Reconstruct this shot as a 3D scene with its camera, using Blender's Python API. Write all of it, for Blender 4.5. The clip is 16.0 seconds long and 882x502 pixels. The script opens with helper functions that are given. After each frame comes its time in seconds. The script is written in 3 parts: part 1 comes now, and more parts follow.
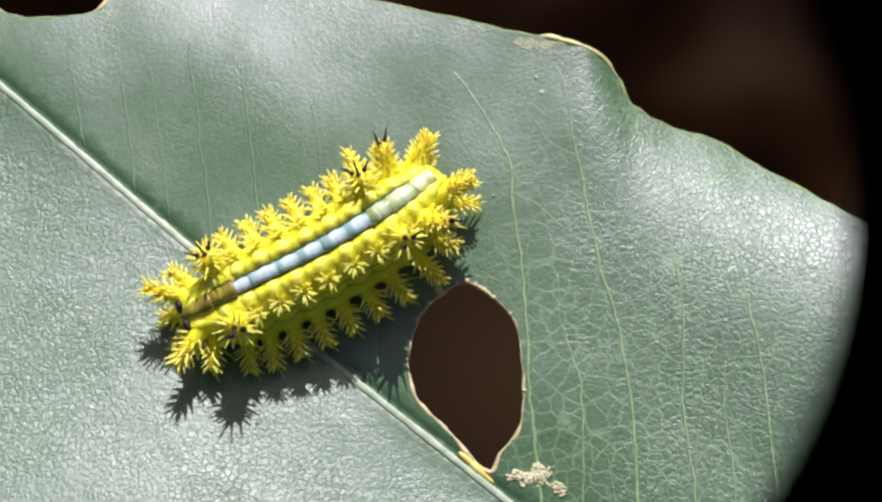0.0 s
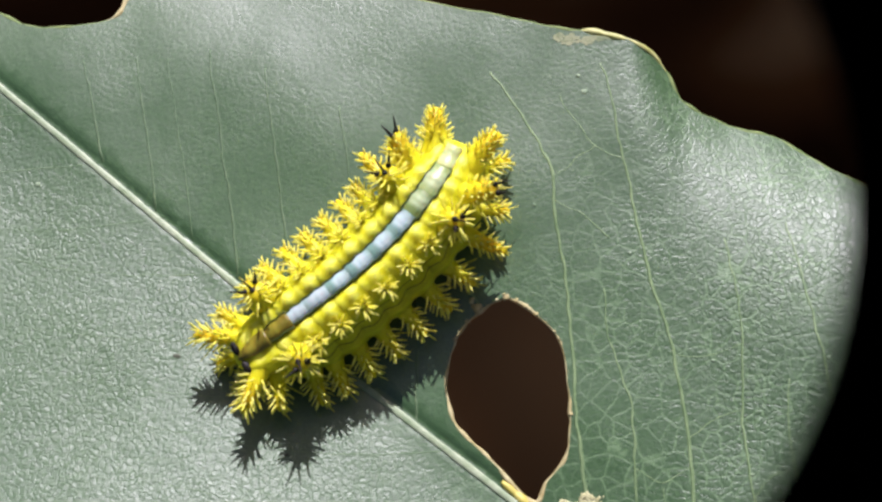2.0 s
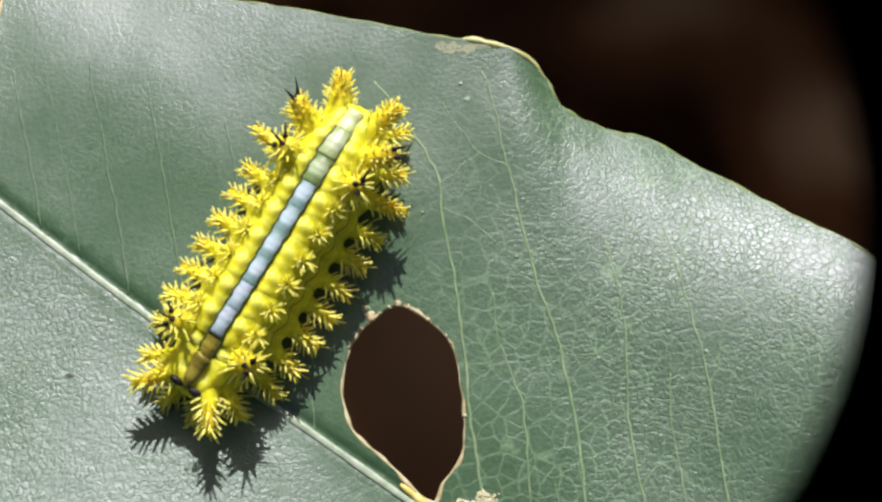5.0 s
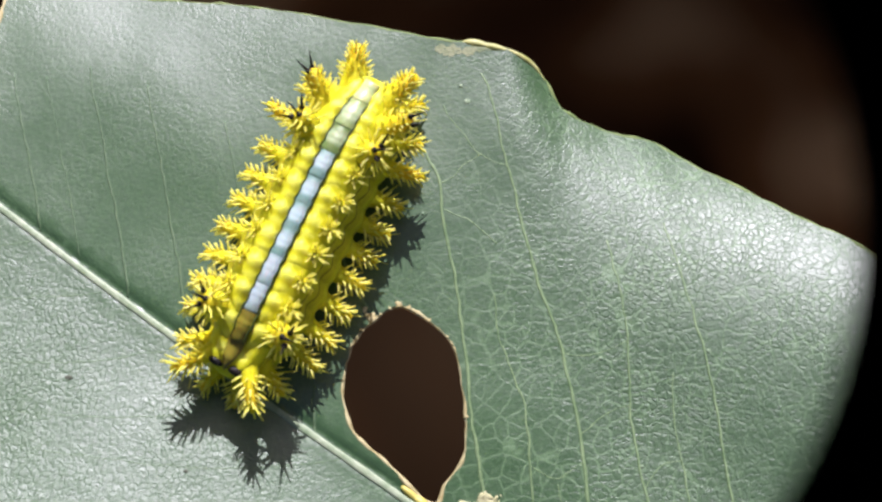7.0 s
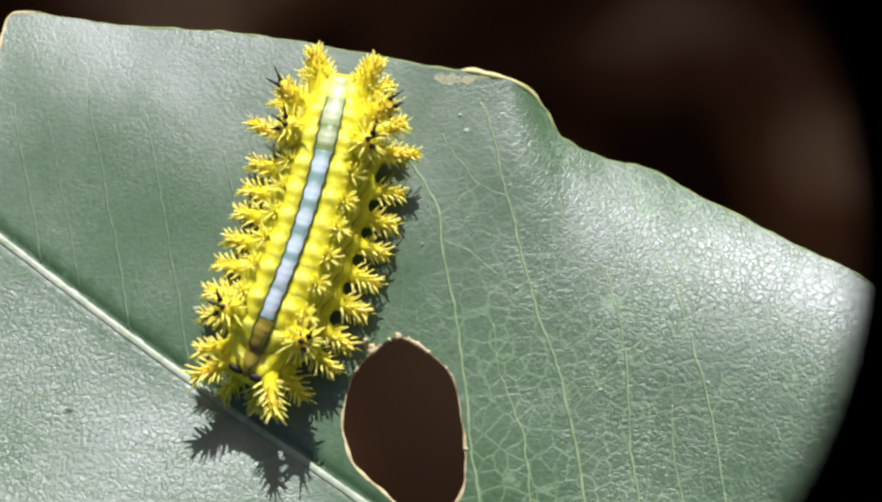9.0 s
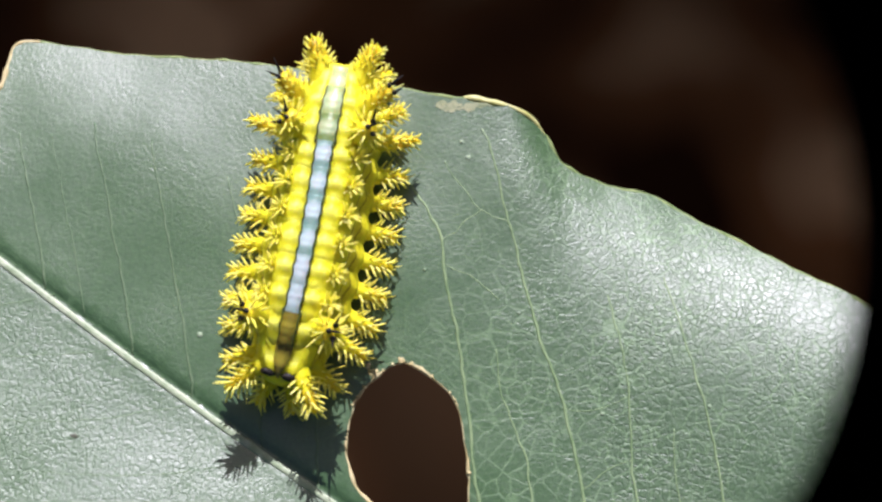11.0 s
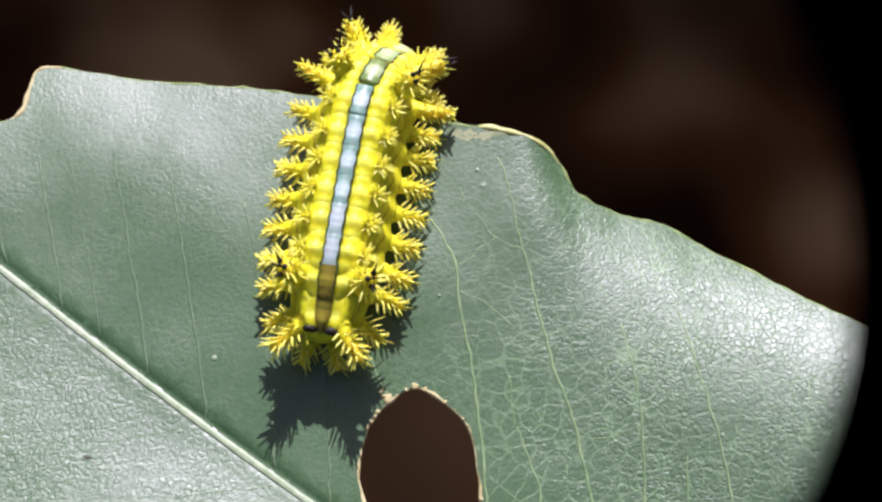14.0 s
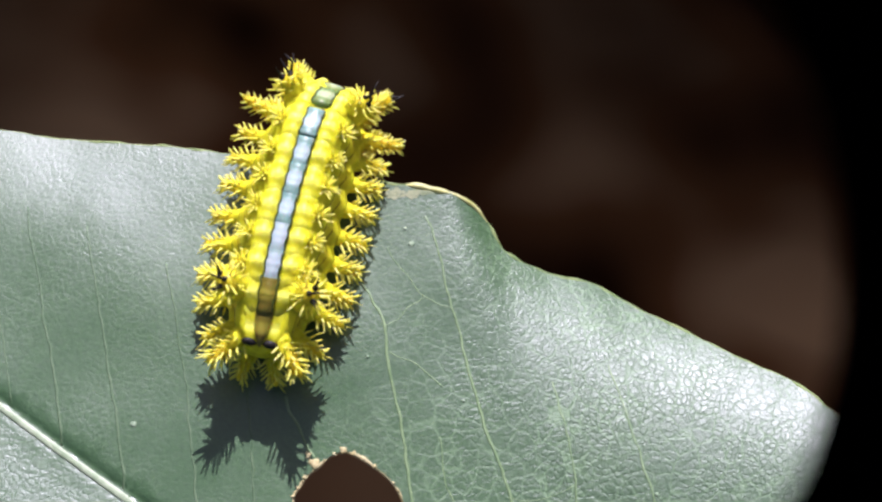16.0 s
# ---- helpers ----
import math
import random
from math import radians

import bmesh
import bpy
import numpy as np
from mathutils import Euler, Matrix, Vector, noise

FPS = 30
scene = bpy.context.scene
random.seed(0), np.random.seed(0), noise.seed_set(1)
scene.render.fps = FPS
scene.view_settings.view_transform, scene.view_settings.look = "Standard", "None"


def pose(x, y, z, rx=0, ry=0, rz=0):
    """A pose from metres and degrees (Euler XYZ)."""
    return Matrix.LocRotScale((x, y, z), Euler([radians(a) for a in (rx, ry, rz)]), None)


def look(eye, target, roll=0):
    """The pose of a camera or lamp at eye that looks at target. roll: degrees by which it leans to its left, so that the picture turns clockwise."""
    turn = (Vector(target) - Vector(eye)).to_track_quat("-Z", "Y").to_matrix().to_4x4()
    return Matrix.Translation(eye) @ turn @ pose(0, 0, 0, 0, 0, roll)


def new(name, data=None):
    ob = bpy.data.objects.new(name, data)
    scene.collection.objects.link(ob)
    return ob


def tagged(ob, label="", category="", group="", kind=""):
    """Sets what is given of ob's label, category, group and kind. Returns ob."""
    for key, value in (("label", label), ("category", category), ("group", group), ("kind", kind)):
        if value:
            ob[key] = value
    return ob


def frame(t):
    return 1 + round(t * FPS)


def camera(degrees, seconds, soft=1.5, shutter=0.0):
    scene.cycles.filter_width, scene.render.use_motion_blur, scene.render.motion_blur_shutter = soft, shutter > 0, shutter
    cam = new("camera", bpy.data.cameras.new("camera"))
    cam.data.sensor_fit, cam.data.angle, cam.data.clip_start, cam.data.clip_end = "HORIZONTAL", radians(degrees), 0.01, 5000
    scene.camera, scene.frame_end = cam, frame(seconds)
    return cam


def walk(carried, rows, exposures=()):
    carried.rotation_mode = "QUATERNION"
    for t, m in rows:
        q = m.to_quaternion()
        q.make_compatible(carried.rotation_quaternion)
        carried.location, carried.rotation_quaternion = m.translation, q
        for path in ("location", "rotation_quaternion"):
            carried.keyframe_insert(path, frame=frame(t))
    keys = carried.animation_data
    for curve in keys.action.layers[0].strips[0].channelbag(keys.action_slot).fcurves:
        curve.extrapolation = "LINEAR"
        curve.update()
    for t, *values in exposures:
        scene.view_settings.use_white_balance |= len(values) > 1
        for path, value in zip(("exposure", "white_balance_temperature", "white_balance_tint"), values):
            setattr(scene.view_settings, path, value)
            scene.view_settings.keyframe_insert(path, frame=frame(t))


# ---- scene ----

from mathutils import geometry

MM = 0.001
LEAF_H = 1.0  # height of the leaf over the ground, metres

# ---- camera ----
cam = camera(40.3, 16.0, soft=2.6)
cam.data.dof.use_dof = True
cam.data.dof.focus_distance = 0.066
cam.data.dof.aperture_fstop = 75.0

# seconds, place in mm over the leaf, turn in degrees
CAMERA_ROWS = (
    (0, 2.25, -19.03, 66.59, 15.19, 2.41, 0.25),
    (0.5, 2.25, -22.84, 64.19, 16.40, 4.02, 0.13),
    (1, 3.21, -15.37, 62.99, 13.07, 4.76, -0.85),
    (1.5, 3.72, -15.99, 62.31, 13.12, 5.86, -0.27),
    (2, 3.49, -15.99, 62.76, 14.12, 5.68, -0.25),
    (2.5, 2.85, -15.74, 63.16, 13.56, 4.97, -0.99),
    (3, 4.90, -17.49, 63.14, 14.32, 6.79, -0.58),
    (3.5, 3.82, -17.79, 63.74, 12.67, 5.42, 0.11),
    (4, 3.45, -18.12, 63.12, 14.83, 4.46, -0.64),
    (4.5, 2.68, -14.07, 64.60, 12.34, 0.12, -3.27),
    (7, 2.50, -15.85, 63.98, 14.04, 0.22, -3.66),
    (7.5, 2.04, -14.72, 64.47, 13.19, -0.50, -3.82),
    (8, 2.30, -14.34, 64.70, 14.05, -0.16, -3.85),
    (8.5, 3.00, -13.64, 64.48, 13.49, 0.52, -3.68),
    (11, 2.63, -13.74, 65.06, 14.70, 0.37, -3.92),
    (11.5, 2.20, -15.73, 65.20, 16.67, 0.78, -3.59),
    (12, 1.16, -16.37, 65.21, 17.63, -0.22, -3.87),
    (12.5, 2.67, -12.78, 65.36, 14.55, 0.06, -4.19),
    (13, 1.12, -14.21, 65.23, 15.84, -0.73, -4.06),
    (13.5, 1.34, -17.29, 64.77, 18.35, -0.63, -3.64),
    (14, 2.02, -14.94, 65.11, 16.97, 0.42, -3.21),
    (14.5, 1.92, -13.41, 65.07, 17.43, -0.33, -3.57),
    (15, 1.28, -14.96, 63.98, 19.04, -2.29, -4.48),
    (15.5, 1.70, -14.79, 64.46, 18.97, -2.23, -4.84),
    (16, 0.98, -15.15, 63.80, 20.42, -3.54, -4.97),
)
CAMERA_POSES = [(t, pose(x * MM, y * MM, LEAF_H + z * MM, a, b, c)) for t, x, y, z, a, b, c in CAMERA_ROWS]
# seconds, stops, kelvin, tint: the camera brightens a little as the dark ground comes into view
EXPOSURES = ((0, 0.36, 6050, 27), (1.5, 0.18, 6200, 24), (3, 0.32, 6180, 25), (3.5, 0.38, 6180, 25), (4, 0.26, 6150, 25), (4.5, 0.25, 6120, 25), (8, 0.38, 6080, 27), (12.5, 0.43, 6050, 28), (14.5, 0.45, 6030, 29), (15, 0.54, 5960, 30), (16, 0.5, 5900, 31))
walk(cam, CAMERA_POSES, EXPOSURES)

# ---- light ----
SUN_EL, SUN_AZ = 36.0, 8.0  # elevation; turn from +y towards +x
world = bpy.data.worlds.new("world")
scene.world = world
world.use_nodes = True
sky = world.node_tree.nodes.new("ShaderNodeTexSky")
sky.sky_type = "NISHITA"
sky.sun_disc = False
sky.sun_elevation, sky.sun_rotation = radians(SUN_EL), radians(SUN_AZ)
back = world.node_tree.nodes["Background"]
sky.dust_density = 5.0
sky.ozone_density = 0.6
back.inputs["Strength"].default_value = 0.053
world.node_tree.links.new(sky.outputs["Color"], back.inputs["Color"])
sun = new("sun", bpy.data.lights.new("sun", "SUN"))
sun.data.energy, sun.data.angle, sun.data.color = 6.2, radians(0.53), (1.0, 0.985, 0.965)
e, a = radians(SUN_EL), radians(SUN_AZ)
sun.matrix_world = look((math.sin(a) * math.cos(e), math.cos(a) * math.cos(e), math.sin(e)), (0, 0, 0))


# ---- materials ----
class Nodes:
    """Short hand for a node material."""

    def __init__(self, name):
        self.mat = bpy.data.materials.new(name)
        self.mat.use_nodes = True
        self.tree = self.mat.node_tree
        self.bsdf = self.tree.nodes["Principled BSDF"]
        coord = self.add("ShaderNodeTexCoord")
        scale = self.add("ShaderNodeVectorMath", operation="SCALE")
        scale.inputs["Scale"].default_value = 1000.0
        self.link(coord.outputs["Object"], scale.inputs[0])
        self.mm = scale.outputs[0]  # place in millimetres
        self.metres = coord.outputs["Object"]

    def add(self, kind, **props):
        node = self.tree.nodes.new(kind)
        for key, value in props.items():
            setattr(node, key, value)
        return node

    def link(self, a, b):
        self.tree.links.new(a, b)

    def noise(self, scale, detail=3.0, rough=0.5, where=None):
        node = self.add("ShaderNodeTexNoise")
        node.inputs["Scale"].default_value = scale
        node.inputs["Detail"].default_value = detail
        node.inputs["Roughness"].default_value = rough
        self.link(where or self.mm, node.inputs["Vector"])
        return node.outputs["Fac"]

    def voronoi(self, scale, feature="F1", where=None, random=1.0):
        node = self.add("ShaderNodeTexVoronoi", feature=feature)
        node.inputs["Scale"].default_value = scale
        node.inputs["Randomness"].default_value = random
        self.link(where or self.mm, node.inputs["Vector"])
        return node.outputs["Distance"]

    def warp(self, amount, scale):
        node = self.add("ShaderNodeTexNoise")
        node.inputs["Scale"].default_value = scale
        self.link(self.mm, node.inputs["Vector"])
        mul = self.add("ShaderNodeVectorMath", operation="MULTIPLY_ADD")
        self.link(node.outputs["Color"], mul.inputs[0])
        mul.inputs[1].default_value = (amount, amount, amount)
        self.link(self.mm, mul.inputs[2])
        return mul.outputs[0]

    def ramp(self, fac, stops):
        node = self.add("ShaderNodeValToRGB")
        els = node.color_ramp.elements
        while len(els) < len(stops):
            els.new(0.5)
        for el, (at, col) in zip(els, stops):
            el.position = at
            el.color = (*col, 1.0) if len(col) == 3 else col
        self.link(fac, node.inputs["Fac"])
        return node.outputs["Color"]

    def mix(self, fac, a, b, blend="MIX"):
        node = self.add("ShaderNodeMix", data_type="RGBA", blend_type=blend)
        for socket, value in ((node.inputs[0], fac), (node.inputs[6], a), (node.inputs[7], b)):
            if isinstance(value, (int, float)):
                socket.default_value = value
            elif isinstance(value, tuple):
                socket.default_value = (*value, 1.0)
            else:
                self.link(value, socket)
        return node.outputs[2]

    def math(self, op, a, b=0.0):
        node = self.add("ShaderNodeMath", operation=op)
        for socket, value in ((node.inputs[0], a), (node.inputs[1], b)):
            if isinstance(value, (int, float)):
                socket.default_value = value
            else:
                self.link(value, socket)
        return node.outputs[0]

    def bump(self, height, distance_mm, strength=1.0, before=None):
        node = self.add("ShaderNodeBump")
        node.inputs["Strength"].default_value = strength
        node.inputs["Distance"].default_value = distance_mm * MM
        self.link(height, node.inputs["Height"])
        if before:
            self.link(before, node.inputs["Normal"])
        return node.outputs["Normal"]

    def finish(self, colour=None, rough=0.5, normal=None, **values):
        if colour is not None:
            if isinstance(colour, tuple):
                self.bsdf.inputs["Base Color"].default_value = (*colour, 1.0)
            else:
                self.link(colour, self.bsdf.inputs["Base Color"])
        if isinstance(rough, float):
            self.bsdf.inputs["Roughness"].default_value = rough
        else:
            self.link(rough, self.bsdf.inputs["Roughness"])
        if normal:
            self.link(normal, self.bsdf.inputs["Normal"])
        for key, value in values.items():
            self.bsdf.inputs[key.replace("_", " ")].default_value = value
        return self.mat


def leaf_material():
    n = Nodes("leaf_cuticle")
    warped = n.warp(0.7, 0.6)
    net = n.voronoi(1.0, "DISTANCE_TO_EDGE", warped)
    jitter = n.add("ShaderNodeTexNoise")
    jitter.inputs["Scale"].default_value = 2.6
    n.link(n.mm, jitter.inputs["Vector"])
    shake = n.add("ShaderNodeVectorMath", operation="MULTIPLY_ADD")
    n.link(jitter.outputs["Color"], shake.inputs[0])
    shake.inputs[1].default_value = (0.3, 0.3, 0.3)
    n.link(warped, shake.inputs[2])
    fine = n.voronoi(2.8, "DISTANCE_TO_EDGE", shake.outputs[0])
    wrinkle = n.noise(1.5, 3.0, 0.6)
    blotch = n.noise(0.1, 4.0, 0.6)
    # the skin is coarser below the midrib and on the outer lobe, finer between
    sep = n.add("ShaderNodeSeparateXYZ")
    n.link(warped, sep.inputs[0])
    side = n.math("ADD", n.math("MULTIPLY", sep.outputs["X"], 0.63), n.math("MULTIPLY", sep.outputs["Y"], 0.777))
    lower = n.ramp(n.math("ADD", n.math("MULTIPLY", side, -0.2), -1.9), [(0.0, (0, 0, 0)), (0.6, (1, 1, 1))])
    outer = n.ramp(n.math("ADD", n.math("MULTIPLY", sep.outputs["X"], 0.1), -0.6), [(0.0, (0, 0, 0)), (0.8, (1, 1, 1))])
    patchy = n.ramp(n.noise(0.22, 3.0, 0.6), [(0.36, (0.25, 0.25, 0.25)), (0.62, (1, 1, 1))])
    other = n.ramp(n.noise(0.2, 3.0, 0.55, warped), [(0.36, (0.35, 0.35, 0.35)), (0.64, (1, 1, 1))])
    grain = n.noise(4.5, 4.0, 0.65)
    base = n.ramp(blotch, [(0.3, (0.036, 0.096, 0.028)), (0.7, (0.066, 0.134, 0.05))])
    base = n.mix(n.ramp(grain, [(0.35, (0, 0, 0)), (0.65, (0.6, 0.6, 0.6))]), base, (0.024, 0.062, 0.02))
    line = n.ramp(net, [(0.0, (1, 1, 1)), (0.03, (0.7, 0.7, 0.7)), (0.07, (0, 0, 0))])
    line2 = n.ramp(fine, [(0.0, (1, 1, 1)), (0.04, (0.8, 0.8, 0.8)), (0.12, (0, 0, 0))])
    spread = n.math("ADD", n.math("MULTIPLY", sep.outputs["X"], 0.07), n.math("MULTIPLY", sep.outputs["Y"], -0.03))
    veined = n.ramp(n.math("ADD", spread, 0.1), [(0.0, (0.07, 0.07, 0.07)), (0.9, (1, 1, 1))])
    drawn = n.math("MULTIPLY", patchy, veined)
    base = n.mix(n.math("MULTIPLY", n.math("MULTIPLY", line, drawn), 0.55), base, (0.15, 0.27, 0.11))
    base = n.mix(n.math("MULTIPLY", n.math("MULTIPLY", line2, drawn), 0.08), base, (0.1, 0.19, 0.075))
    rough = n.ramp(n.noise(0.5, 4.0, 0.65), [(0.3, (0.35, 0.35, 0.35)), (0.7, (0.43, 0.43, 0.43))])
    rough = n.math("ADD", n.math("ADD", rough, n.math("MULTIPLY", veined, -0.01)), n.math("ADD", n.math("MULTIPLY", lower, 0.1), n.math("MULTIPLY", outer, 0.13)))
    rough = n.mix(n.math("MULTIPLY", n.math("MULTIPLY", line2, other), 0.2), rough, (0.85, 0.85, 0.85))
    rough = n.mix(n.math("MULTIPLY", n.math("MULTIPLY", line, veined), 0.25), rough, (0.8, 0.8, 0.8))
    coarse = n.math("ADD", n.math("MULTIPLY", n.math("MAXIMUM", lower, outer), 0.75), 0.25)
    pebble = n.voronoi(4.4, "SMOOTH_F1", shake.outputs[0])
    one = n.bump(n.math("MULTIPLY", wrinkle, n.math("MULTIPLY", other, coarse)), 0.1, 0.5)
    two = n.bump(n.math("MULTIPLY", n.math("MULTIPLY", pebble, coarse), n.math("MULTIPLY", n.math("ADD", other, 0.5), -0.62)), 0.045, 0.7, one)
    three = n.bump(n.math("MULTIPLY", n.noise(6.5, 3.0, 0.6), coarse), 0.035, 0.6, two)
    groove = n.math("MULTIPLY", n.math("MULTIPLY", n.math("MINIMUM", fine, 0.11), other), coarse)
    four = n.bump(groove, 0.24, 0.75, three)
    five = n.bump(n.math("MULTIPLY", n.math("MINIMUM", net, 0.06), veined), 0.25, 0.5, four)
    return n.finish(base, rough, five, Specular_IOR_Level=0.86, IOR=1.6)


def vein_material(name, low, high, rough=0.5):
    n = Nodes(name)
    colour = n.ramp(n.noise(1.2, 4.0, 0.6), [(0.3, low), (0.7, high)])
    return n.finish(colour, rough, n.bump(n.noise(5.0, 3.0), 0.04, 0.6))


def flesh_material(name, low, high, rough=0.38, sss=0.25, tip=None):
    """Soft translucent skin; tip: another colour towards the far end of a wart (along its x)."""
    n = Nodes(name)
    colour = n.ramp(n.noise(1.1, 3.0, 0.55), [(0.32, low), (0.68, high)])
    if tip:
        sep = n.add("ShaderNodeSeparateXYZ")
        n.link(n.mm, sep.inputs[0])
        along = n.math("ADD", n.math("MULTIPLY", sep.outputs["X"], 0.45), n.math("MULTIPLY", n.noise(2.0, 2.0), 0.3))
        colour = n.mix(n.ramp(along, [(0.45, (0, 0, 0)), (1.0, (1, 1, 1))]), colour, tip)
    normal = n.bump(n.noise(6.0, 3.0), 0.03, 0.5, n.bump(n.noise(1.7, 3.0), 0.15, 0.6))
    mat = n.finish(colour, rough, normal, Specular_IOR_Level=0.22, Subsurface_Weight=sss, Subsurface_Scale=0.0013)
    n.bsdf.inputs["Subsurface Radius"].default_value = (1.0, 0.85, 0.12)
    return mat


def hump_material():
    """Pale lemon cross-bars on greener yellow skin, two to a segment; their highlights are painted in."""
    n = Nodes("lemon_hump")
    sep = n.add("ShaderNodeSeparateXYZ")
    n.link(n.mm, sep.inputs[0])
    x = n.math("ADD", sep.outputs["X"], n.math("MULTIPLY", n.math("SUBTRACT", n.noise(1.4, 2.0), 0.5), 0.3))
    both = n.math("ADD", n.math("COSINE", n.math("MULTIPLY", x, math.tau / BAR)), n.math("COSINE", n.math("MULTIPLY", x, math.pi / BAR)))
    wave = n.math("ADD", n.math("MULTIPLY", both, 0.25), n.math("ADD", n.math("MULTIPLY", n.noise(2.2, 3.0), 0.5), 0.25))
    colour = n.ramp(wave, [(0.2, (0.59, 0.57, 0.006)), (0.95, (0.78, 0.77, 0.1))])
    mat = n.finish(colour, 0.5, n.bump(n.noise(3.0, 4.0), 0.06, 0.6), Specular_IOR_Level=0.28, Subsurface_Weight=0.6, Subsurface_Scale=0.0009)
    n.bsdf.inputs["Subsurface Radius"].default_value = (1.0, 0.85, 0.15)
    return mat


def stripe_material(name, pale, dark, reach=0.4):
    """Dorsal band: a pale block in the middle of each segment, darker towards the joints, with a faint fold across it."""
    n = Nodes(name)
    sep = n.add("ShaderNodeSeparateXYZ")
    n.link(n.mm, sep.inputs[0])
    wobble = n.math("MULTIPLY", n.math("SUBTRACT", n.noise(1.6, 2.0), 0.5), 0.3)
    x = n.math("ADD", sep.outputs["X"], wobble)
    fac = n.math("ABSOLUTE", x)
    colour = n.ramp(fac, [(reach - 0.14, pale), (reach + 0.14, dark)])
    fold = n.math("COSINE", n.math("MULTIPLY", x, math.tau / BAR * 2))
    colour = n.mix(n.math("MULTIPLY", n.math("ADD", fold, 1.0), 0.05), colour, dark)
    colour = n.mix(n.math("MULTIPLY", n.noise(4.0, 3.0), 0.3), colour, dark)
    return n.finish(colour, 0.42, n.bump(fold, 0.008, 0.5, n.bump(n.noise(3.0), 0.05, 0.6)), Specular_IOR_Level=0.5, Subsurface_Weight=0.2, Subsurface_Scale=0.0004)


def ground_material():
    n = Nodes("soil_and_litter")
    soft = n.noise(5.0, 1.0, 0.4, n.metres)
    wide = n.noise(1.7, 1.0, 0.4, n.metres)
    colour = n.ramp(soft, [(0.34, (0.03, 0.01, 0.003)), (0.5, (0.26, 0.095, 0.027)), (0.64, (0.66, 0.34, 0.13))])
    colour = n.mix(n.ramp(wide, [(0.42, (0, 0, 0)), (0.62, (1, 1, 1))]), colour, (0.045, 0.016, 0.006))
    # a paler brown patch under the leaf, where its hole looks through
    away = n.add("ShaderNodeVectorMath", operation="DISTANCE")
    n.link(n.metres, away.inputs[0])
    away.inputs[1].default_value = (0.03, 0.16, 0.0)
    pale_patch = n.math("ADD", away.outputs["Value"], n.math("MULTIPLY", soft, 0.1))
    colour = n.mix(n.ramp(pale_patch, [(0.08, (0.85, 0.85, 0.85)), (0.26, (0, 0, 0))]), colour, (0.4, 0.2, 0.075))
    return n.finish(colour, 0.95, Specular_IOR_Level=0.0)


BAR = 0.78  # spacing of the cross-bars on the back, mm
M_LEAF = leaf_material()
M_MIDRIB = vein_material("midrib_pale", (0.2, 0.28, 0.15), (0.4, 0.46, 0.31))
M_VEIN = vein_material("side_vein_pale", (0.12, 0.2, 0.08), (0.24, 0.33, 0.16))
M_FAINT = vein_material("side_vein_faint", (0.06, 0.12, 0.05), (0.13, 0.19, 0.1), 0.55)
M_RIM = vein_material("dried_rim", (0.32, 0.25, 0.09), (0.56, 0.5, 0.27), 0.7)
M_DRY = vein_material("dry_tissue", (0.14, 0.19, 0.08), (0.3, 0.31, 0.17), 0.6)
M_CALLUS = vein_material("callus", (0.34, 0.35, 0.07), (0.6, 0.58, 0.26), 0.5)
M_SWELL = vein_material("yellow_swelling", (0.4, 0.34, 0.05), (0.62, 0.55, 0.14))
M_MARGIN = vein_material("leaf_margin", (0.1, 0.17, 0.04), (0.24, 0.29, 0.1), 0.75)
M_CRUST = vein_material("dry_crust", (0.36, 0.35, 0.17), (0.6, 0.58, 0.34), 0.8)
M_SPECK = vein_material("pale_speck", (0.14, 0.22, 0.12), (0.28, 0.35, 0.23), 0.7)
M_SCAR = vein_material("dull_scar", (0.05, 0.06, 0.035), (0.09, 0.095, 0.06), 0.7)
M_TWIG = vein_material("twig_bark", (0.1, 0.07, 0.04), (0.2, 0.14, 0.08), 0.8)
M_YELLOW = flesh_material("yellow_skin", (0.59, 0.56, 0.007), (0.74, 0.72, 0.018), 0.46, 0.7)
M_HUMP = hump_material()
M_FLANK = flesh_material("flank_skin", (0.55, 0.49, 0.008), (0.7, 0.65, 0.018), 0.42, 0.6)
M_OLIVE = flesh_material("olive_side_line", (0.2, 0.17, 0.01), (0.36, 0.3, 0.015), 0.45, 0.3)
M_BELLY = flesh_material("belly_skin", (0.42, 0.34, 0.01), (0.6, 0.5, 0.02), 0.5, 0.4)
M_SPINE = flesh_material("spine_pale", (0.84, 0.75, 0.045), (0.91, 0.85, 0.18), 0.42, 0.4)
M_SCOLUS = flesh_material("scolus_yellow", (0.68, 0.6, 0.007), (0.82, 0.74, 0.018), 0.42, 0.7, (0.8, 0.53, 0.01))
M_BLACK = flesh_material("black_spine", (0.006, 0.005, 0.004), (0.02, 0.016, 0.012), 0.55, 0.0)
M_LINE = flesh_material("dark_line", (0.02, 0.035, 0.008), (0.07, 0.09, 0.02), 0.4, 0.0)
M_BLUE = stripe_material("band_blue", (0.46, 0.57, 0.57), (0.18, 0.3, 0.25), 0.42)
M_PALE = stripe_material("band_pale_blue", (0.43, 0.51, 0.52), (0.27, 0.37, 0.34), 0.55)
M_GREEN = stripe_material("band_green", (0.43, 0.51, 0.28), (0.3, 0.38, 0.14), 0.5)
M_MOSS = stripe_material("band_moss", (0.4, 0.48, 0.27), (0.15, 0.22, 0.06), 0.42)
M_LEMON = stripe_material("band_lemon", (0.52, 0.58, 0.27), (0.5, 0.55, 0.2), 0.5)
M_BROWN = stripe_material("band_brown", (0.28, 0.24, 0.02), (0.16, 0.13, 0.01), 0.3)
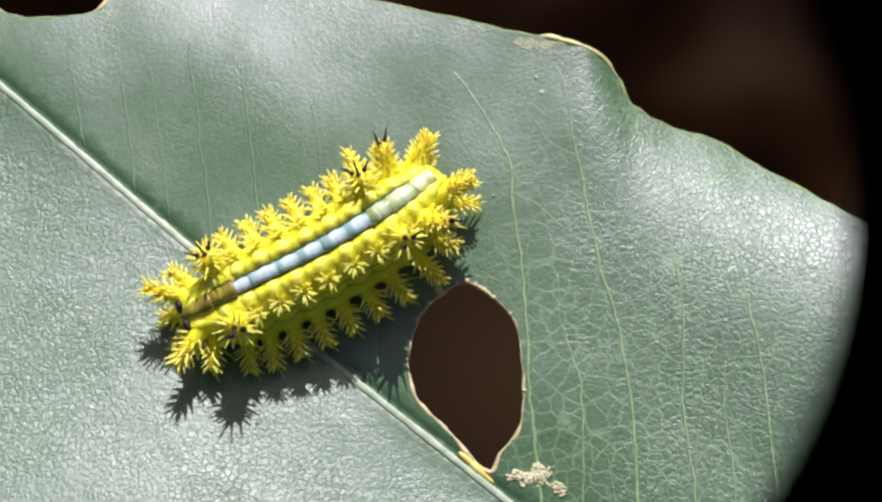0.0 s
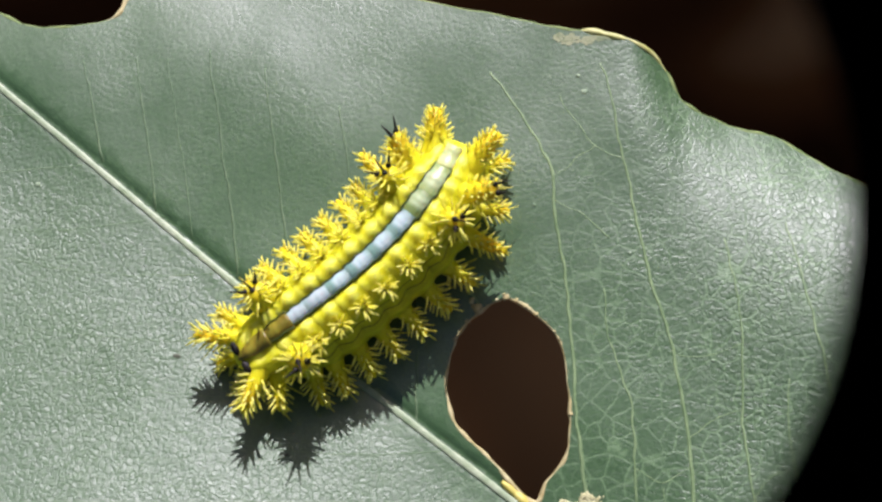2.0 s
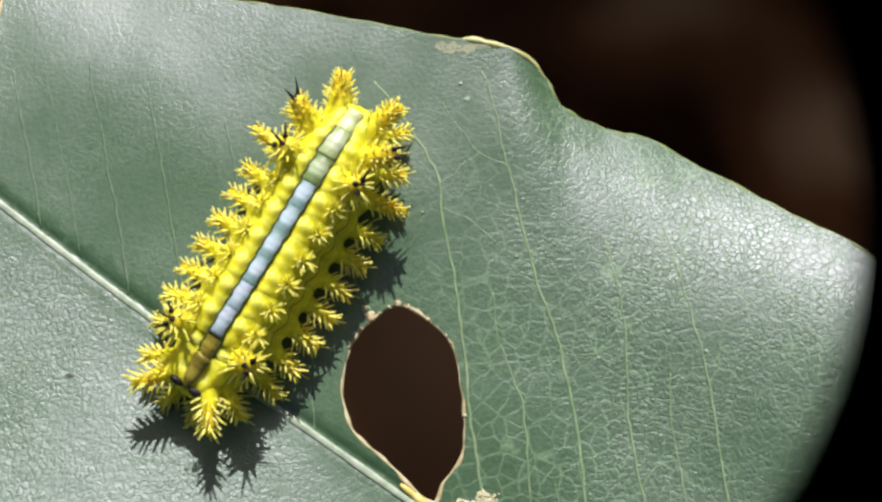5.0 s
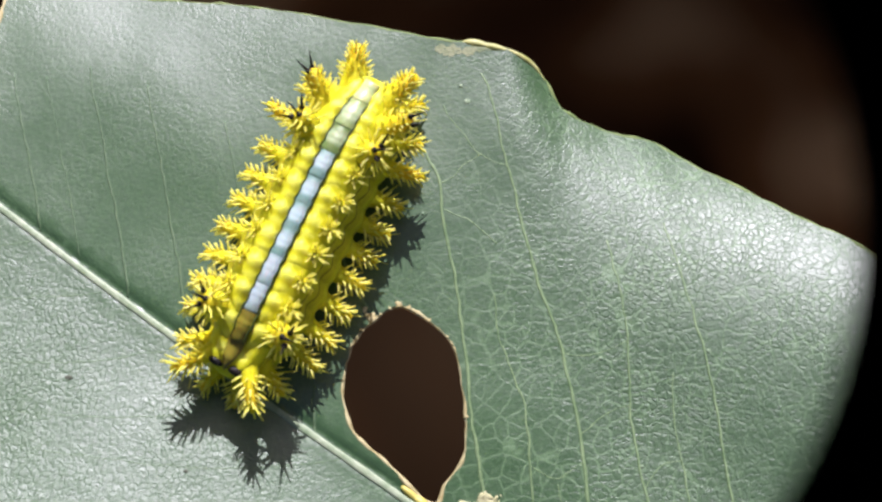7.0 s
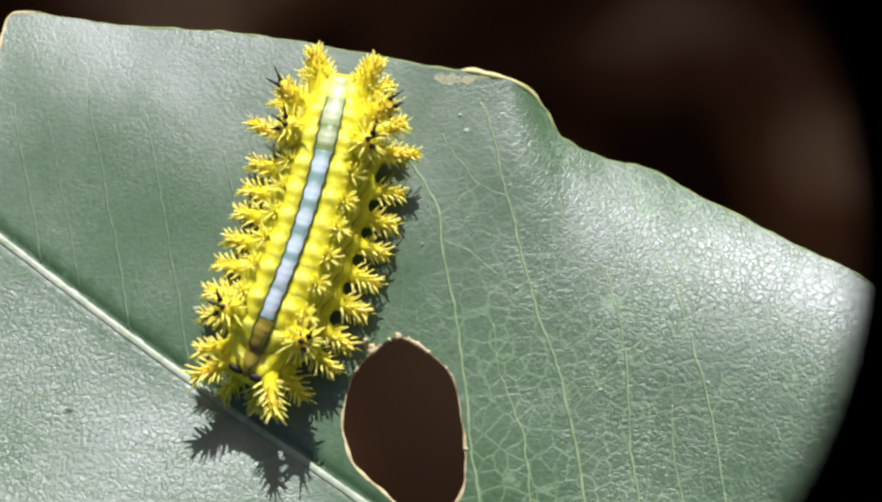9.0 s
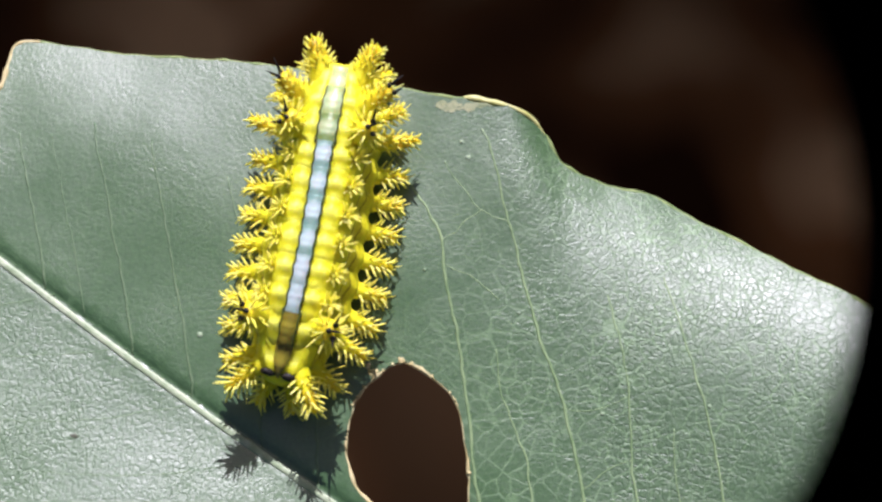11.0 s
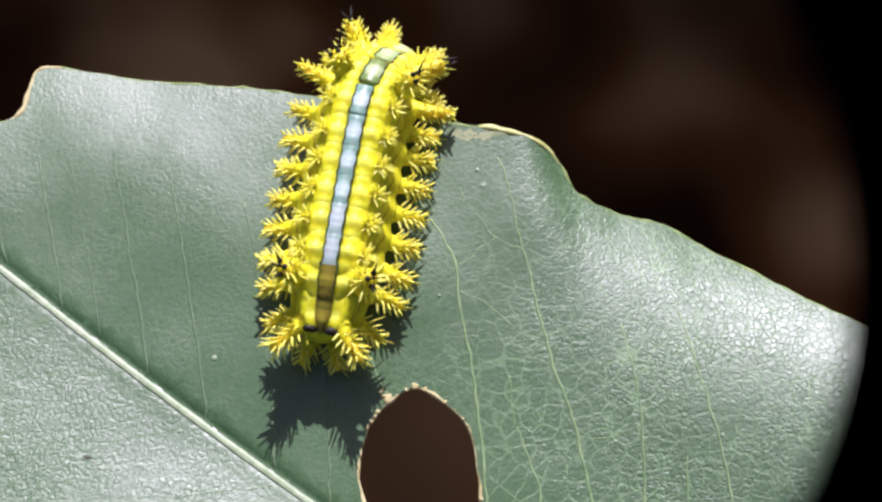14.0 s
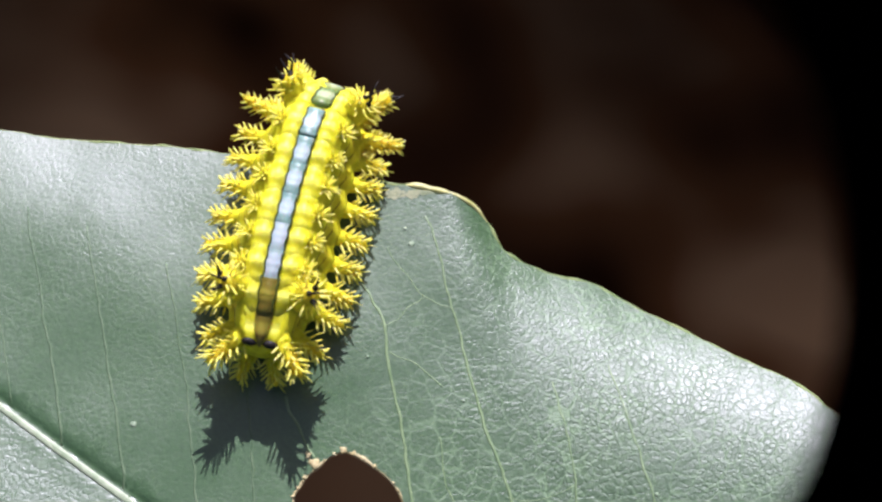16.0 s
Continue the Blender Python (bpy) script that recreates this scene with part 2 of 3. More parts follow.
# almost no albedo, so that the ring stays as dark as a vignette
M_VIGNETTE = vein_material("vignette_black", (0.0004, 0.0004, 0.0004), (0.0006, 0.0006, 0.0006), 0.9)
M_VIGNETTE.node_tree.nodes["Principled BSDF"].inputs["Specular IOR Level"].default_value = 0.01
M_GROUND = ground_material()
M_WALL = vein_material("shade_wall_dark", (0.06, 0.055, 0.05), (0.1, 0.09, 0.08), 0.9)


# ---- mesh helpers (all in mm) ----
def smooth_mesh(name, bm, smooth=True):
    bmesh.ops.scale(bm, vec=(MM, MM, MM), verts=bm.verts)
    bmesh.ops.recalc_face_normals(bm, faces=bm.faces)
    me = bpy.data.meshes.new(name)
    bm.to_mesh(me)
    bm.free()
    if smooth:
        me.polygons.foreach_set("use_smooth", [True] * len(me.polygons))
    return me


def part(name, bm, materials, parent=None, label="", smooth=True):
    me = bm if isinstance(bm, bpy.types.Mesh) else smooth_mesh(name, bm, smooth)
    if not isinstance(materials, (tuple, list)):
        materials = (materials,)
    if not me.materials:
        for m in materials:
            me.materials.append(m)
    ob = new(name, me)
    ob.parent = parent
    return tagged(ob, label)


def tube(bm, points, radii, sides=8, flat=1.0, mat=0):
    """A round rod through points; flat squeezes it in height."""
    pts = [Vector(p) for p in points]
    rings = []
    for i, p in enumerate(pts):
        ahead = (pts[min(i + 1, len(pts) - 1)] - pts[max(i - 1, 0)]).normalized()
        up = Vector((0, 0, 1)) if abs(ahead.z) < 0.95 else Vector((1, 0, 0))
        side = ahead.cross(up).normalized()
        up = side.cross(ahead)
        r = radii[i] if isinstance(radii, (list, tuple)) else radii
        rings.append([bm.verts.new(p + side * r * math.cos(2 * math.pi * k / sides) + up * r * flat * math.sin(2 * math.pi * k / sides)) for k in range(sides)])
    faces = []
    for a, b in zip(rings, rings[1:]):
        for k in range(sides):
            faces.append(bm.faces.new((a[k], a[(k + 1) % sides], b[(k + 1) % sides], b[k])))
    faces.append(bm.faces.new(rings[0][::-1]))
    faces.append(bm.faces.new(rings[-1]))
    for f in faces:
        f.material_index = mat


def spline(knots, steps, closed=False):
    """A Catmull-Rom curve through knots."""
    ks = [Vector(k) for k in knots]
    n = len(ks)
    out = []
    for i in range(n if closed else n - 1):
        p = [ks[(i + j) % n] if closed else ks[min(max(i + j, 0), n - 1)] for j in (-1, 0, 1, 2)]
        for s in range(steps):
            t = s / steps
            out.append(0.5 * (2 * p[1] + (p[2] - p[0]) * t + (2 * p[0] - 5 * p[1] + 4 * p[2] - p[3]) * t * t + (3 * p[1] - p[0] - 3 * p[2] + p[3]) * t ** 3))
    if not closed:
        out.append(ks[-1])
    return out


# ---- leaf form (mm, z over the leaf's own level) ----
RIB = Vector((-27.9, 10.1))  # a point on the midrib
RIB_WAY = Vector((0.777, -0.63))
RIB_SIDE = Vector((0.63, 0.777))
# the upper margin, and how strongly the blade turns down towards it
MARGIN_X = (-60, -36, -21, -14, -6, 4, 8, 10.5, 13, 15.5, 20, 26, 29, 33, 36)
MARGIN_Y = (36, 20, 17.7, 16.6, 15.0, 12.3, 11.5, 8.3, 7.0, 5.8, 3.0, -0.6, -2.7, -8, -17)
MARGIN_BEND = (0.5, 0.6, 0.75, 0.7, 0.6, 0.05, 0.0, 1.0, 1.45, 1.55, 1.6, 1.6, 1.55, 1.4, 1)


def rib_bow(along):
    return -0.37 * math.exp(-(((along - 20) / 15) ** 2))


def leaf_z(x, y):
    """Height of the blade: a shallow fold at the midrib, turning down to its upper margin."""
    n = (Vector((x, y)) - RIB).dot(RIB_SIDE)
    s = math.sqrt(n * n + 1.0) - 1.0
    c = min(s, 12.0)
    along = (Vector((x, y)) - RIB).dot(RIB_WAY)
    if n < 0:
        z = (0.18 * s + 0.005 * c * c + 0.12 * (s - c)) * float(np.interp(along, (8, 32), (0.68, 1.28)))
        z += 0.04 * min(s, 8.0) * math.exp(-(((along - 27) / 7) ** 2))
    else:
        z = float(np.interp(x, (-18, 0), (-0.02, 0.03))) * s
    d = (float(np.interp(x, MARGIN_X, MARGIN_Y)) - y) * 0.92
    w = float(np.interp(x, (9, 17), (8.5, 12.5)))
    turn_in = min(14.0, max(0.0, w - d)) / w
    z -= float(np.interp(x, MARGIN_X, MARGIN_BEND)) * 0.153 * w * turn_in ** float(np.interp(x, (10, 17), (2.0, 2.8)))
    z += 0.012 * max(0.0, x - 9.0) ** 2
    z -= 0.2 * math.exp(-(((n - rib_bow(along) - 0.3) / 0.26) ** 2))  # groove beside the midrib
    return z + 0.18 * noise.noise(Vector((x * 0.15, y * 0.15, 3.0)))


OUTLINE = ((21.5, -30), (28.5, -26), (32, -17), (30.5, -8.5), (26.9, -3.2), (25.2, -1.0), (22.7, 0.9), (20.1, 3.1), (18.1, 4.6), (15.8, 6.3), (14.1, 6.7),
           (12.4, 7.3), (10.9, 8.1), (10.4, 8.8), (9.6, 10.4), (8.0, 11.4), (5.9, 12.05), (4.0, 12.35), (-2, 14.26), (-6, 15.45), (-10, 16.3),
           (-14, 16.92), (-18.0, 17.85), (-20.2, 18.4), (-21.2, 18.0), (-21.5, 16.9), (-21.8, 15.2), (-22.8, 14.6), (-25.3, 14.3), (-27.7, 14.6), (-31, 16.6),
           (-36, 19), (-44, 23.5), (-57, 33.5), (-54, 22), (-44, 2), (-30, -14), (-10, -29), (6, -35), (16, -34))
HOLE = ((0.8, -2.8), (2.1, -3.5), (3.3, -4.7), (3.8, -5.9), (4.0, -8.3), (4.0, -9.8), (3.7, -11.3), (2.7, -12.5), (2.1, -13.5), (1.0, -12.7),
        (0.3, -11.8), (-0.9, -10.6), (-1.8, -9.7), (-2.3, -8.7), (-2.5, -7.3), (-2.2, -5.7), (-1.7, -4.5), (-0.5, -3.4))


def ragged(line, amount, freq):
    return [p + Vector((noise.noise(Vector((p.x * freq, p.y * freq, 1))), noise.noise(Vector((p.x * freq, p.y * freq, 7))))) * amount for p in line]


def inside(p, poly):
    hit = False
    j = len(poly) - 1
    for i in range(len(poly)):
        a, b = poly[i], poly[j]
        if (a.y > p.y) != (b.y > p.y) and p.x < (b.x - a.x) * (p.y - a.y) / (b.y - a.y) + a.x:
            hit = not hit
        j = i
    return hit


def build_leaf():
    leaf = tagged(new("leaf"), "leathery grey-green leaf with a gnawed hole and pale veins", "leaf")
    leaf.location.z = LEAF_H
    edge = ragged(spline(OUTLINE, 6, True), 0.12, 0.9)
    hole = ragged(spline(HOLE, 5, True), 0.1, 1.4)
    rng = random.Random(4)
    points, limits = [], []
    for ring in (edge, hole):
        first = len(points)
        points += ring
        limits += [(first + i, first + (i + 1) % len(ring)) for i in range(len(ring))]
    step = 0.62
    for iy in range(int(68 / step)):
        for ix in range(int(96 / step)):
            p = Vector((-61 + (ix + 0.5 * (iy % 2)) * step, -33 + iy * step)) + Vector((rng.uniform(-0.1, 0.1), rng.uniform(-0.1, 0.1)))
            if -29 < p.x < 34 and -20 < p.y < 20 or (ix % 3 == 0 and iy % 3 == 0):
                if inside(p, edge) and not inside(p, hole):
                    points.append(p)
    for along in np.arange(-4, 48, 0.45):
        for off in (-0.5, -0.12, 0.1, 0.3, 0.5, 0.85):
            p = RIB + RIB_WAY * float(along) + RIB_SIDE * (rib_bow(float(along)) + off)
            if inside(p, edge) and not inside(p, hole):
                points.append(p)
    verts, _, faces, *_ = geometry.delaunay_2d_cdt(points, limits, [], 0, 1e-5)
    tris = []
    for f in faces:
        c = (verts[f[0]] + verts[f[1]] + verts[f[2]]) / 3
        if inside(c, edge) and not inside(c, hole):
            tris.append(f)
    bm = bmesh.new()
    top = [bm.verts.new((v.x, v.y, leaf_z(v.x, v.y))) for v in verts]
    low = [bm.verts.new((v.x, v.y, leaf_z(v.x, v.y) - 0.28)) for v in verts]
    count = {}
    for f in tris:
        bm.faces.new([top[i] for i in f])
        bm.faces.new([low[i] for i in reversed(f)])
        for i in range(3):
            pair = (f[i], f[(i + 1) % 3])
            count[pair] = 1
    for i, j in count:
        if (j, i) not in count:
            for line in bm.faces.new((top[j], top[i], low[i], low[j])).edges:
                line.smooth = False
    loose = [v for v in bm.verts if not v.link_faces]
    bmesh.ops.delete(bm, geom=loose, context="VERTS")
    part("blade", bm, M_LEAF, leaf)

    def on_blade(line, lift):
        return [(p.x, p.y, leaf_z(p.x, p.y) + lift) for p in line]

    bm = bmesh.new()
    rib = [RIB + RIB_WAY * s + RIB_SIDE * rib_bow(s) for s in np.arange(-36, 63, 0.8)]
    tube(bm, on_blade(rib, 0.08), [0.09 + 0.1 * min(1, (i + 2) / 40) + 0.05 * noise.noise(Vector((i * 0.6, 2, 0))) for i in range(len(rib))], 12, 0.32)
    part("midrib", bm, M_MIDRIB, leaf, "pale raised midrib")
    bm = bmesh.new()
    end = RIB + RIB_WAY * 62.6
    tube(bm, [(end.x, end.y, leaf_z(end.x, end.y)), (end.x + 4, end.y - 3.5, -0.5), (end.x + 8, end.y - 8, -3), (end.x + 10, end.y - 12, -7)], [0.5, 0.75, 0.85, 1.1], 12)
    part("petiole", bm, M_VEIN, leaf, "short green leaf stalk")

    def vein(knots, r0, r1, faint=False):
        line = ragged(spline(knots, 10), 0.14, 1.1)
        n = len(line)
        bm = bmesh.new()
        tube(bm, on_blade(line, 0.0), [(r0 + (r1 - r0) * i / n) * (0.55 if r0 < 0.075 else 0.78) * (1 + 0.35 * noise.noise(Vector((i * 0.7, r0 * 90, 0)))) for i in range(n)], 6, 0.2 if faint else 0.32)
        part("side_vein", bm, M_FAINT if faint else M_VEIN, leaf)

    for knots, r0, r1 in (
        (((5.1, -16.7), (4.75, -13.8), (4.35, -9.5), (4.05, -2.8), (3.5, 1.6), (3.4, 4.1), (2.8, 5.6), (1.6, 7.8), (0.2, 10.0)), 0.13, 0.07),
        (((11.0, -21.5), (10.1, -16.8), (10.0, -11.0), (9.3, -5.3), (8.5, -2.3), (7.9, 0.6), (7.5, 3.3), (7.1, 5.5), (6.8, 8.2), (6.2, 10.2)), 0.13, 0.06),
        (((7.9, -18.9), (7.2, -16.8), (7.2, -11.3), (7.1, -8.6), (6.5, -6.5), (6.1, -4.7), (5.9, -2.4)), 0.09, 0.04),
        (((14.0, -23.8), (13.2, -16.8), (13.0, -13.3), (12.7, -9.6), (12.9, -4.8), (12.4, 0.0)), 0.12, 0.05),
        (((18.0, -27.2), (17.6, -19), (17.2, -12.5), (17.0, -8.4), (16.4, -4.2), (15.6, 0.8)), 0.12, 0.05),
        (((16.2, -25.8), (15.4, -19), (15.2, -15.6), (15.1, -13.0), (14.9, -9.9), (15.0, -7.5)), 0.08, 0.04),
        (((9.6, -20.4), (8.9, -17.0), (8.8, -14.5), (8.6, -12.8)), 0.07, 0.04),
        (((-4.0, -9.6), (-4.0, -6.2), (-4.0, -3.0), (-4.2, 2.0), (-4.6, 7.0)), 0.1, 0.05),
        (((-7.0, -7.1), (-7.0, -5.0), (-7.1, -2.8), (-7.5, 2.4), (-8.4, 8.5)), 0.09, 0.05),
        (((-10.6, -4.2), (-11.0, -0.6), (-11.5, 2.6), (-12.0, 5.9), (-12.8, 11.0)), 0.1, 0.05),
        (((-13.9, -1.4), (-14.3, 2.0), (-14.9, 5.4), (-15.4, 8.4), (-16.2, 12.5)), 0.1, 0.05),
        (((-16.6, 1.0), (-17.0, 4.0), (-17.8, 8.0), (-18.6, 12.0)), 0.07, 0.04),
        (((-18.7, 2.7), (-19.2, 5.8), (-19.9, 9.2), (-20.5, 12.2)), 0.1, 0.05),
        (((-22.0, 5.4), (-22.6, 8.4), (-23.6, 12.0)), 0.1, 0.05),
        (((-2.2, 0.4), (-1.3, -1.9), (-0.7, -3.1)), 0.1, 0.07),
        (((6.4, 0.3), (5.0, 1.6), (3.6, 2.4)), 0.06, 0.04),
        (((7.3, 4.6), (5.8, 5.4), (4.8, 6.8), (3.9, 8.4)), 0.06, 0.04),
        (((5.8, 5.4), (4.6, 4.6), (3.5, 3.8)), 0.05, 0.04),
        (((9.2, -5.9), (10.9, -6.2), (12.8, -5.6)), 0.05, 0.04),
        (((10.0, -10.4), (11.3, -9.4), (12.7, -9.0)), 0.05, 0.04),
        (((13.0, -13.4), (14.0, -12.2), (15.0, -12.0)), 0.05, 0.04),
        (((7.2, -11.8), (8.5, -12.5), (10.0, -11.8)), 0.05, 0.04),
    ):
        vein(knots, r0, r1, knots[0][0] < -3)
    for k in range(10):
        p = RIB + RIB_WAY * (2.0 + 5.2 * k)
        bend = rng.uniform(-0.06, 0.06)
        vein([(p.x, p.y), (p.x - 7, p.y - 0.4 + 7 * bend), (p.x - 15, p.y + 0.6 + 15 * bend), (p.x - 21, p.y + 2.0 + 20 * bend)], 0.07, 0.03, True)

    def rim(name, line, radius, material, label, lift=-0.1, closed=True):
        bm = bmesh.new()
        pts = line + line[:1] if closed else line
        ends = [1.0 if closed else min(1.0, 0.15 + 5.0 * min(i, len(pts) - 1 - i) / len(pts)) for i in range(len(pts))]
        tube(bm, on_blade(pts, lift), [radius * e * (0.8 + 0.7 * noise.noise(Vector((p.x * 1.1, p.y * 1.1, 5)))) for p, e in zip(pts, ends)], 7)
        part(name, bm, material, leaf, label)

    rim("hole_rim", hole, 0.135, M_RIM, "dried tan rim of the gnawed hole")
    rim("margin", edge, 0.15, M_MARGIN, "thin yellow-green leaf margin", -0.13)
    callus = [p for p in edge if 4.6 < p.x < 10.2 and p.y > 9.6]
    rim("callus", callus, 0.27, M_CALLUS, "yellow dried callus on the margin", -0.12, False)
    corner = [p for p in edge if -23.6 < p.x < -18.2 and p.y > 14.2]
    rim("dry_corner", corner, 0.22, M_RIM, "dried tan corner of the margin", -0.12, False)
    # yellow swelling where the hole meets the midrib
    bm = bmesh.new()
    tube(bm, on_blade(spline([(0.4, -12.4), (1.0, -12.95), (1.6, -13.5), (2.3, -14.1)], 4), 0.05), [0.08, 0.14, 0.2, 0.24, 0.2, 0.22, 0.28, 0.3, 0.24, 0.18, 0.16, 0.12, 0.06], 8)
    part("swelling", bm, M_SWELL, leaf, "yellow swelling beside the hole")
    tags = [(p.x, p.y, rng.uniform(0.07, 0.2)) for p in hole[::2] if p.y > -5.2 or p.x > 3.2 and rng.random() < 0.5]
    for x, y, r in tags + [(-0.75, -3.3, 0.32), (-1.05, -2.9, 0.2), (0.8, -2.72, 0.22)]:
        bm = bmesh.new()
        blob(bm, (x, y, leaf_z(x, y) - 0.02), (r * 0.9, r * 0.8, 0.07), 4.0, 9)
        part("dry_tag", bm, M_RIM, leaf, "torn dry tag on the hole's rim")
    for k in range(16):
        u = k / 15
        x, y, r = 3.9 + 2.7 * u + rng.uniform(-0.2, 0.2), 11.75 - 0.25 * u + rng.uniform(-0.35, 0.2), rng.uniform(0.08, 0.24)
        bm = bmesh.new()
        flat = []
        for a in range(18):
            g = r * (1 + 0.7 * noise.noise(Vector((math.cos(a / 18 * math.tau) * 1.6, math.sin(a / 18 * math.tau) * 1.6, k * 3.7))))
            px, py = x + 1.5 * g * math.cos(a / 18 * math.tau), y + g * math.sin(a / 18 * math.tau)
            flat.append((bm.verts.new((px, py, leaf_z(px, py) + 0.014)), bm.verts.new((px, py, leaf_z(px, py) - 0.06))))
        mid = bm.verts.new((x, y, leaf_z(x, y) + 0.016))
        for a in range(18):
            (p, q), (p2, q2) = flat[a], flat[(a + 1) % 18]
            bm.faces.new((mid, p, p2))
            bm.faces.new((p, q, q2, p2))
        part("dry_patch", bm, M_DRY, leaf, "dried tan patch of leaf tissue", False)
    for x, y, r in ((5.3, 8.55, 0.17), (5.0, 9.5, 0.12), (13.0, -12.2, 0.1), (17.0, -6.5, 0.12), (-10.2, -0.5, 0.17), (2.4, 2.2, 0.1), (7.4, -0.6, 0.08), (-25.6, 4.4, 0.16), (11.4, -6.4, 0.1)):
        bm = bmesh.new()
        blob(bm, (x, y, leaf_z(x, y)), (r, r * 0.9, 0.05), 1.0)
        part("speck", bm, M_SPECK, leaf, "pale round speck")
    for x, y, r in ((-16.8, -5.7, 0.24), (-10.6, -11.0, 0.14)):
        bm = bmesh.new()
        blob(bm, (x, y, leaf_z(x, y)), (r, r * 0.6, 0.04), 1.5)
        part("scar", bm, M_SCAR, leaf, "small dull brown scar")
    return leaf


def blob(bm, centre, size, rough=0.0, seg=10, mat=0):
    """An uneven ellipsoid."""
    made = bmesh.ops.create_uvsphere(bm, u_segments=seg, v_segments=max(5, seg * 2 // 3), radius=1.0)["verts"]
    c = Vector(centre)
    for v in made:
        k = 1 + 0.25 * rough * noise.noise(v.co * 1.7 + c * 3)
        v.co = Vector((v.co.x * size[0] * k, v.co.y * size[1] * k, v.co.z * size[2] * k)) + c
        for f in v.link_faces:
            f.material_index = mat


leaf = build_leaf()


def build_twig():
    twig = tagged(new("twig"), "thin brown twig rising from the ground", "twig")
    bm = bmesh.new()
    line = spline([(31, -41, -7 + LEAF_H * 1000), (38, -48, 960), (70, -80, 800), (95, -120, 400), (100, -130, -20)], 8)
    tube(bm, line, [1.4 + 1.6 * i / len(line) for i in range(len(line))], 12)
    part("stem", bm, M_TWIG, twig)


build_twig()


def build_frass():
    """Crumbs left by gnawing, near the hole."""
    rng = random.Random(8)
    bm = bmesh.new()
    clumps = [(rng.gauss(4.45, 0.5), rng.gauss(-13.75, 0.2)) for _ in range(11)] + [(5.6, -14.25), (5.85, -14.35), (3.4, -13.75)]
    for cx, cy in clumps:
        wide = rng.uniform(0.1, 0.22)
        for _ in range(34):
            x, y = rng.gauss(cx, wide), rng.gauss(cy, wide * 0.7)
            r = rng.uniform(0.025, 0.065)
            blob(bm, (x, y, leaf_z(x, y) + r * 0.4), (r * rng.uniform(0.8, 2.8), r * rng.uniform(0.8, 2.2), r * 0.5), 5.0, 6)
    ob = part("crumbs", bm, M_CRUST, None, "heap of pale tan gnawed crumbs on the leaf")
    ob.location.z = LEAF_H
    tagged(ob, category="crumbs", kind="stuff")


build_frass()


# ---- ground, and an added wall that shades it ----
def build_setting():
    bm = bmesh.new()
    bmesh.ops.create_grid(bm, x_segments=120, y_segments=120, size=30000.0)
    for v in bm.verts:
        v.co.z = 8 * noise.noise(v.co * 0.002)
    ground = part("ground", bm, M_GROUND, None, "dark brown soil and leaf litter in shade")
    tagged(ground, category="ground", kind="structure")
    # unseen wall, added to keep the sun off the ground below the leaf
    bm = bmesh.new()
    bmesh.ops.create_cube(bm, size=1.0)
    bmesh.ops.scale(bm, vec=(16000, 250, 1950), verts=bm.verts)
    bmesh.ops.translate(bm, vec=(0, 1480, 960), verts=bm.verts)
    bmesh.ops.bevel(bm, geom=bm.edges[:], offset=15, segments=2, affect="EDGES")
    wall = part("shade_wall", bm, M_WALL, None, "unseen dark wall added to shade the ground", False)
    tagged(wall, category="wall", kind="structure")


build_setting()


# ---- caterpillar ----
AXIS = 2.2  # height of the body's axis over the leaf
COUNT = 11
WIDTH = (0.68, 0.88, 0.96, 1.0, 1.0, 1.0, 1.0, 1.0, 0.99, 0.92, 0.74)
HEIGHT = (0.75, 0.9, 0.97, 1.0, 1.0, 1.0, 1.0, 1.0, 0.99, 0.94, 0.78)
JOIN = 0.78  # half the usual spacing of the segments, mm


def blend(sizes, i, x):
    """A size of segment i at x along it, running smoothly into its neighbours'."""
    here = sizes[i]
    there = sizes[min(max(i + (1 if x > 0 else -1), 0), COUNT - 1)]
    return here + (there - here) * 0.5 * min(abs(x) / JOIN, 1.4)


PLACE = tuple(-0.02 + 0.104 * i for i in range(COUNT))  # along the band, 0 its tail end, 1 its head end
# half a cross-section from the back's middle down to the belly: sideways, up, material
PROFILE = ((0.0, 1.92, 0), (0.3, 1.92, 0), (0.46, 2.0, 1), (0.62, 2.17, 1), (0.85, 2.28, 1), (1.1, 2.24, 1), (1.32, 2.06, 0), (1.55, 1.84, 0), (1.78, 1.62, 0), (2.0, 1.36, 0), (2.12, 1.1, 2),
           (2.15, 0.99, 3), (2.22, 0.6, 3), (2.32, 0.3, 2), (2.36, 0.2, 3), (2.6, 0.0, 0), (2.78, -0.35, 3), (2.72, -0.85, 3), (2.5, -1.35, 3), (1.9, -1.85, 4), (0.8, -2.1, 4), (0.0, -2.15, 4))


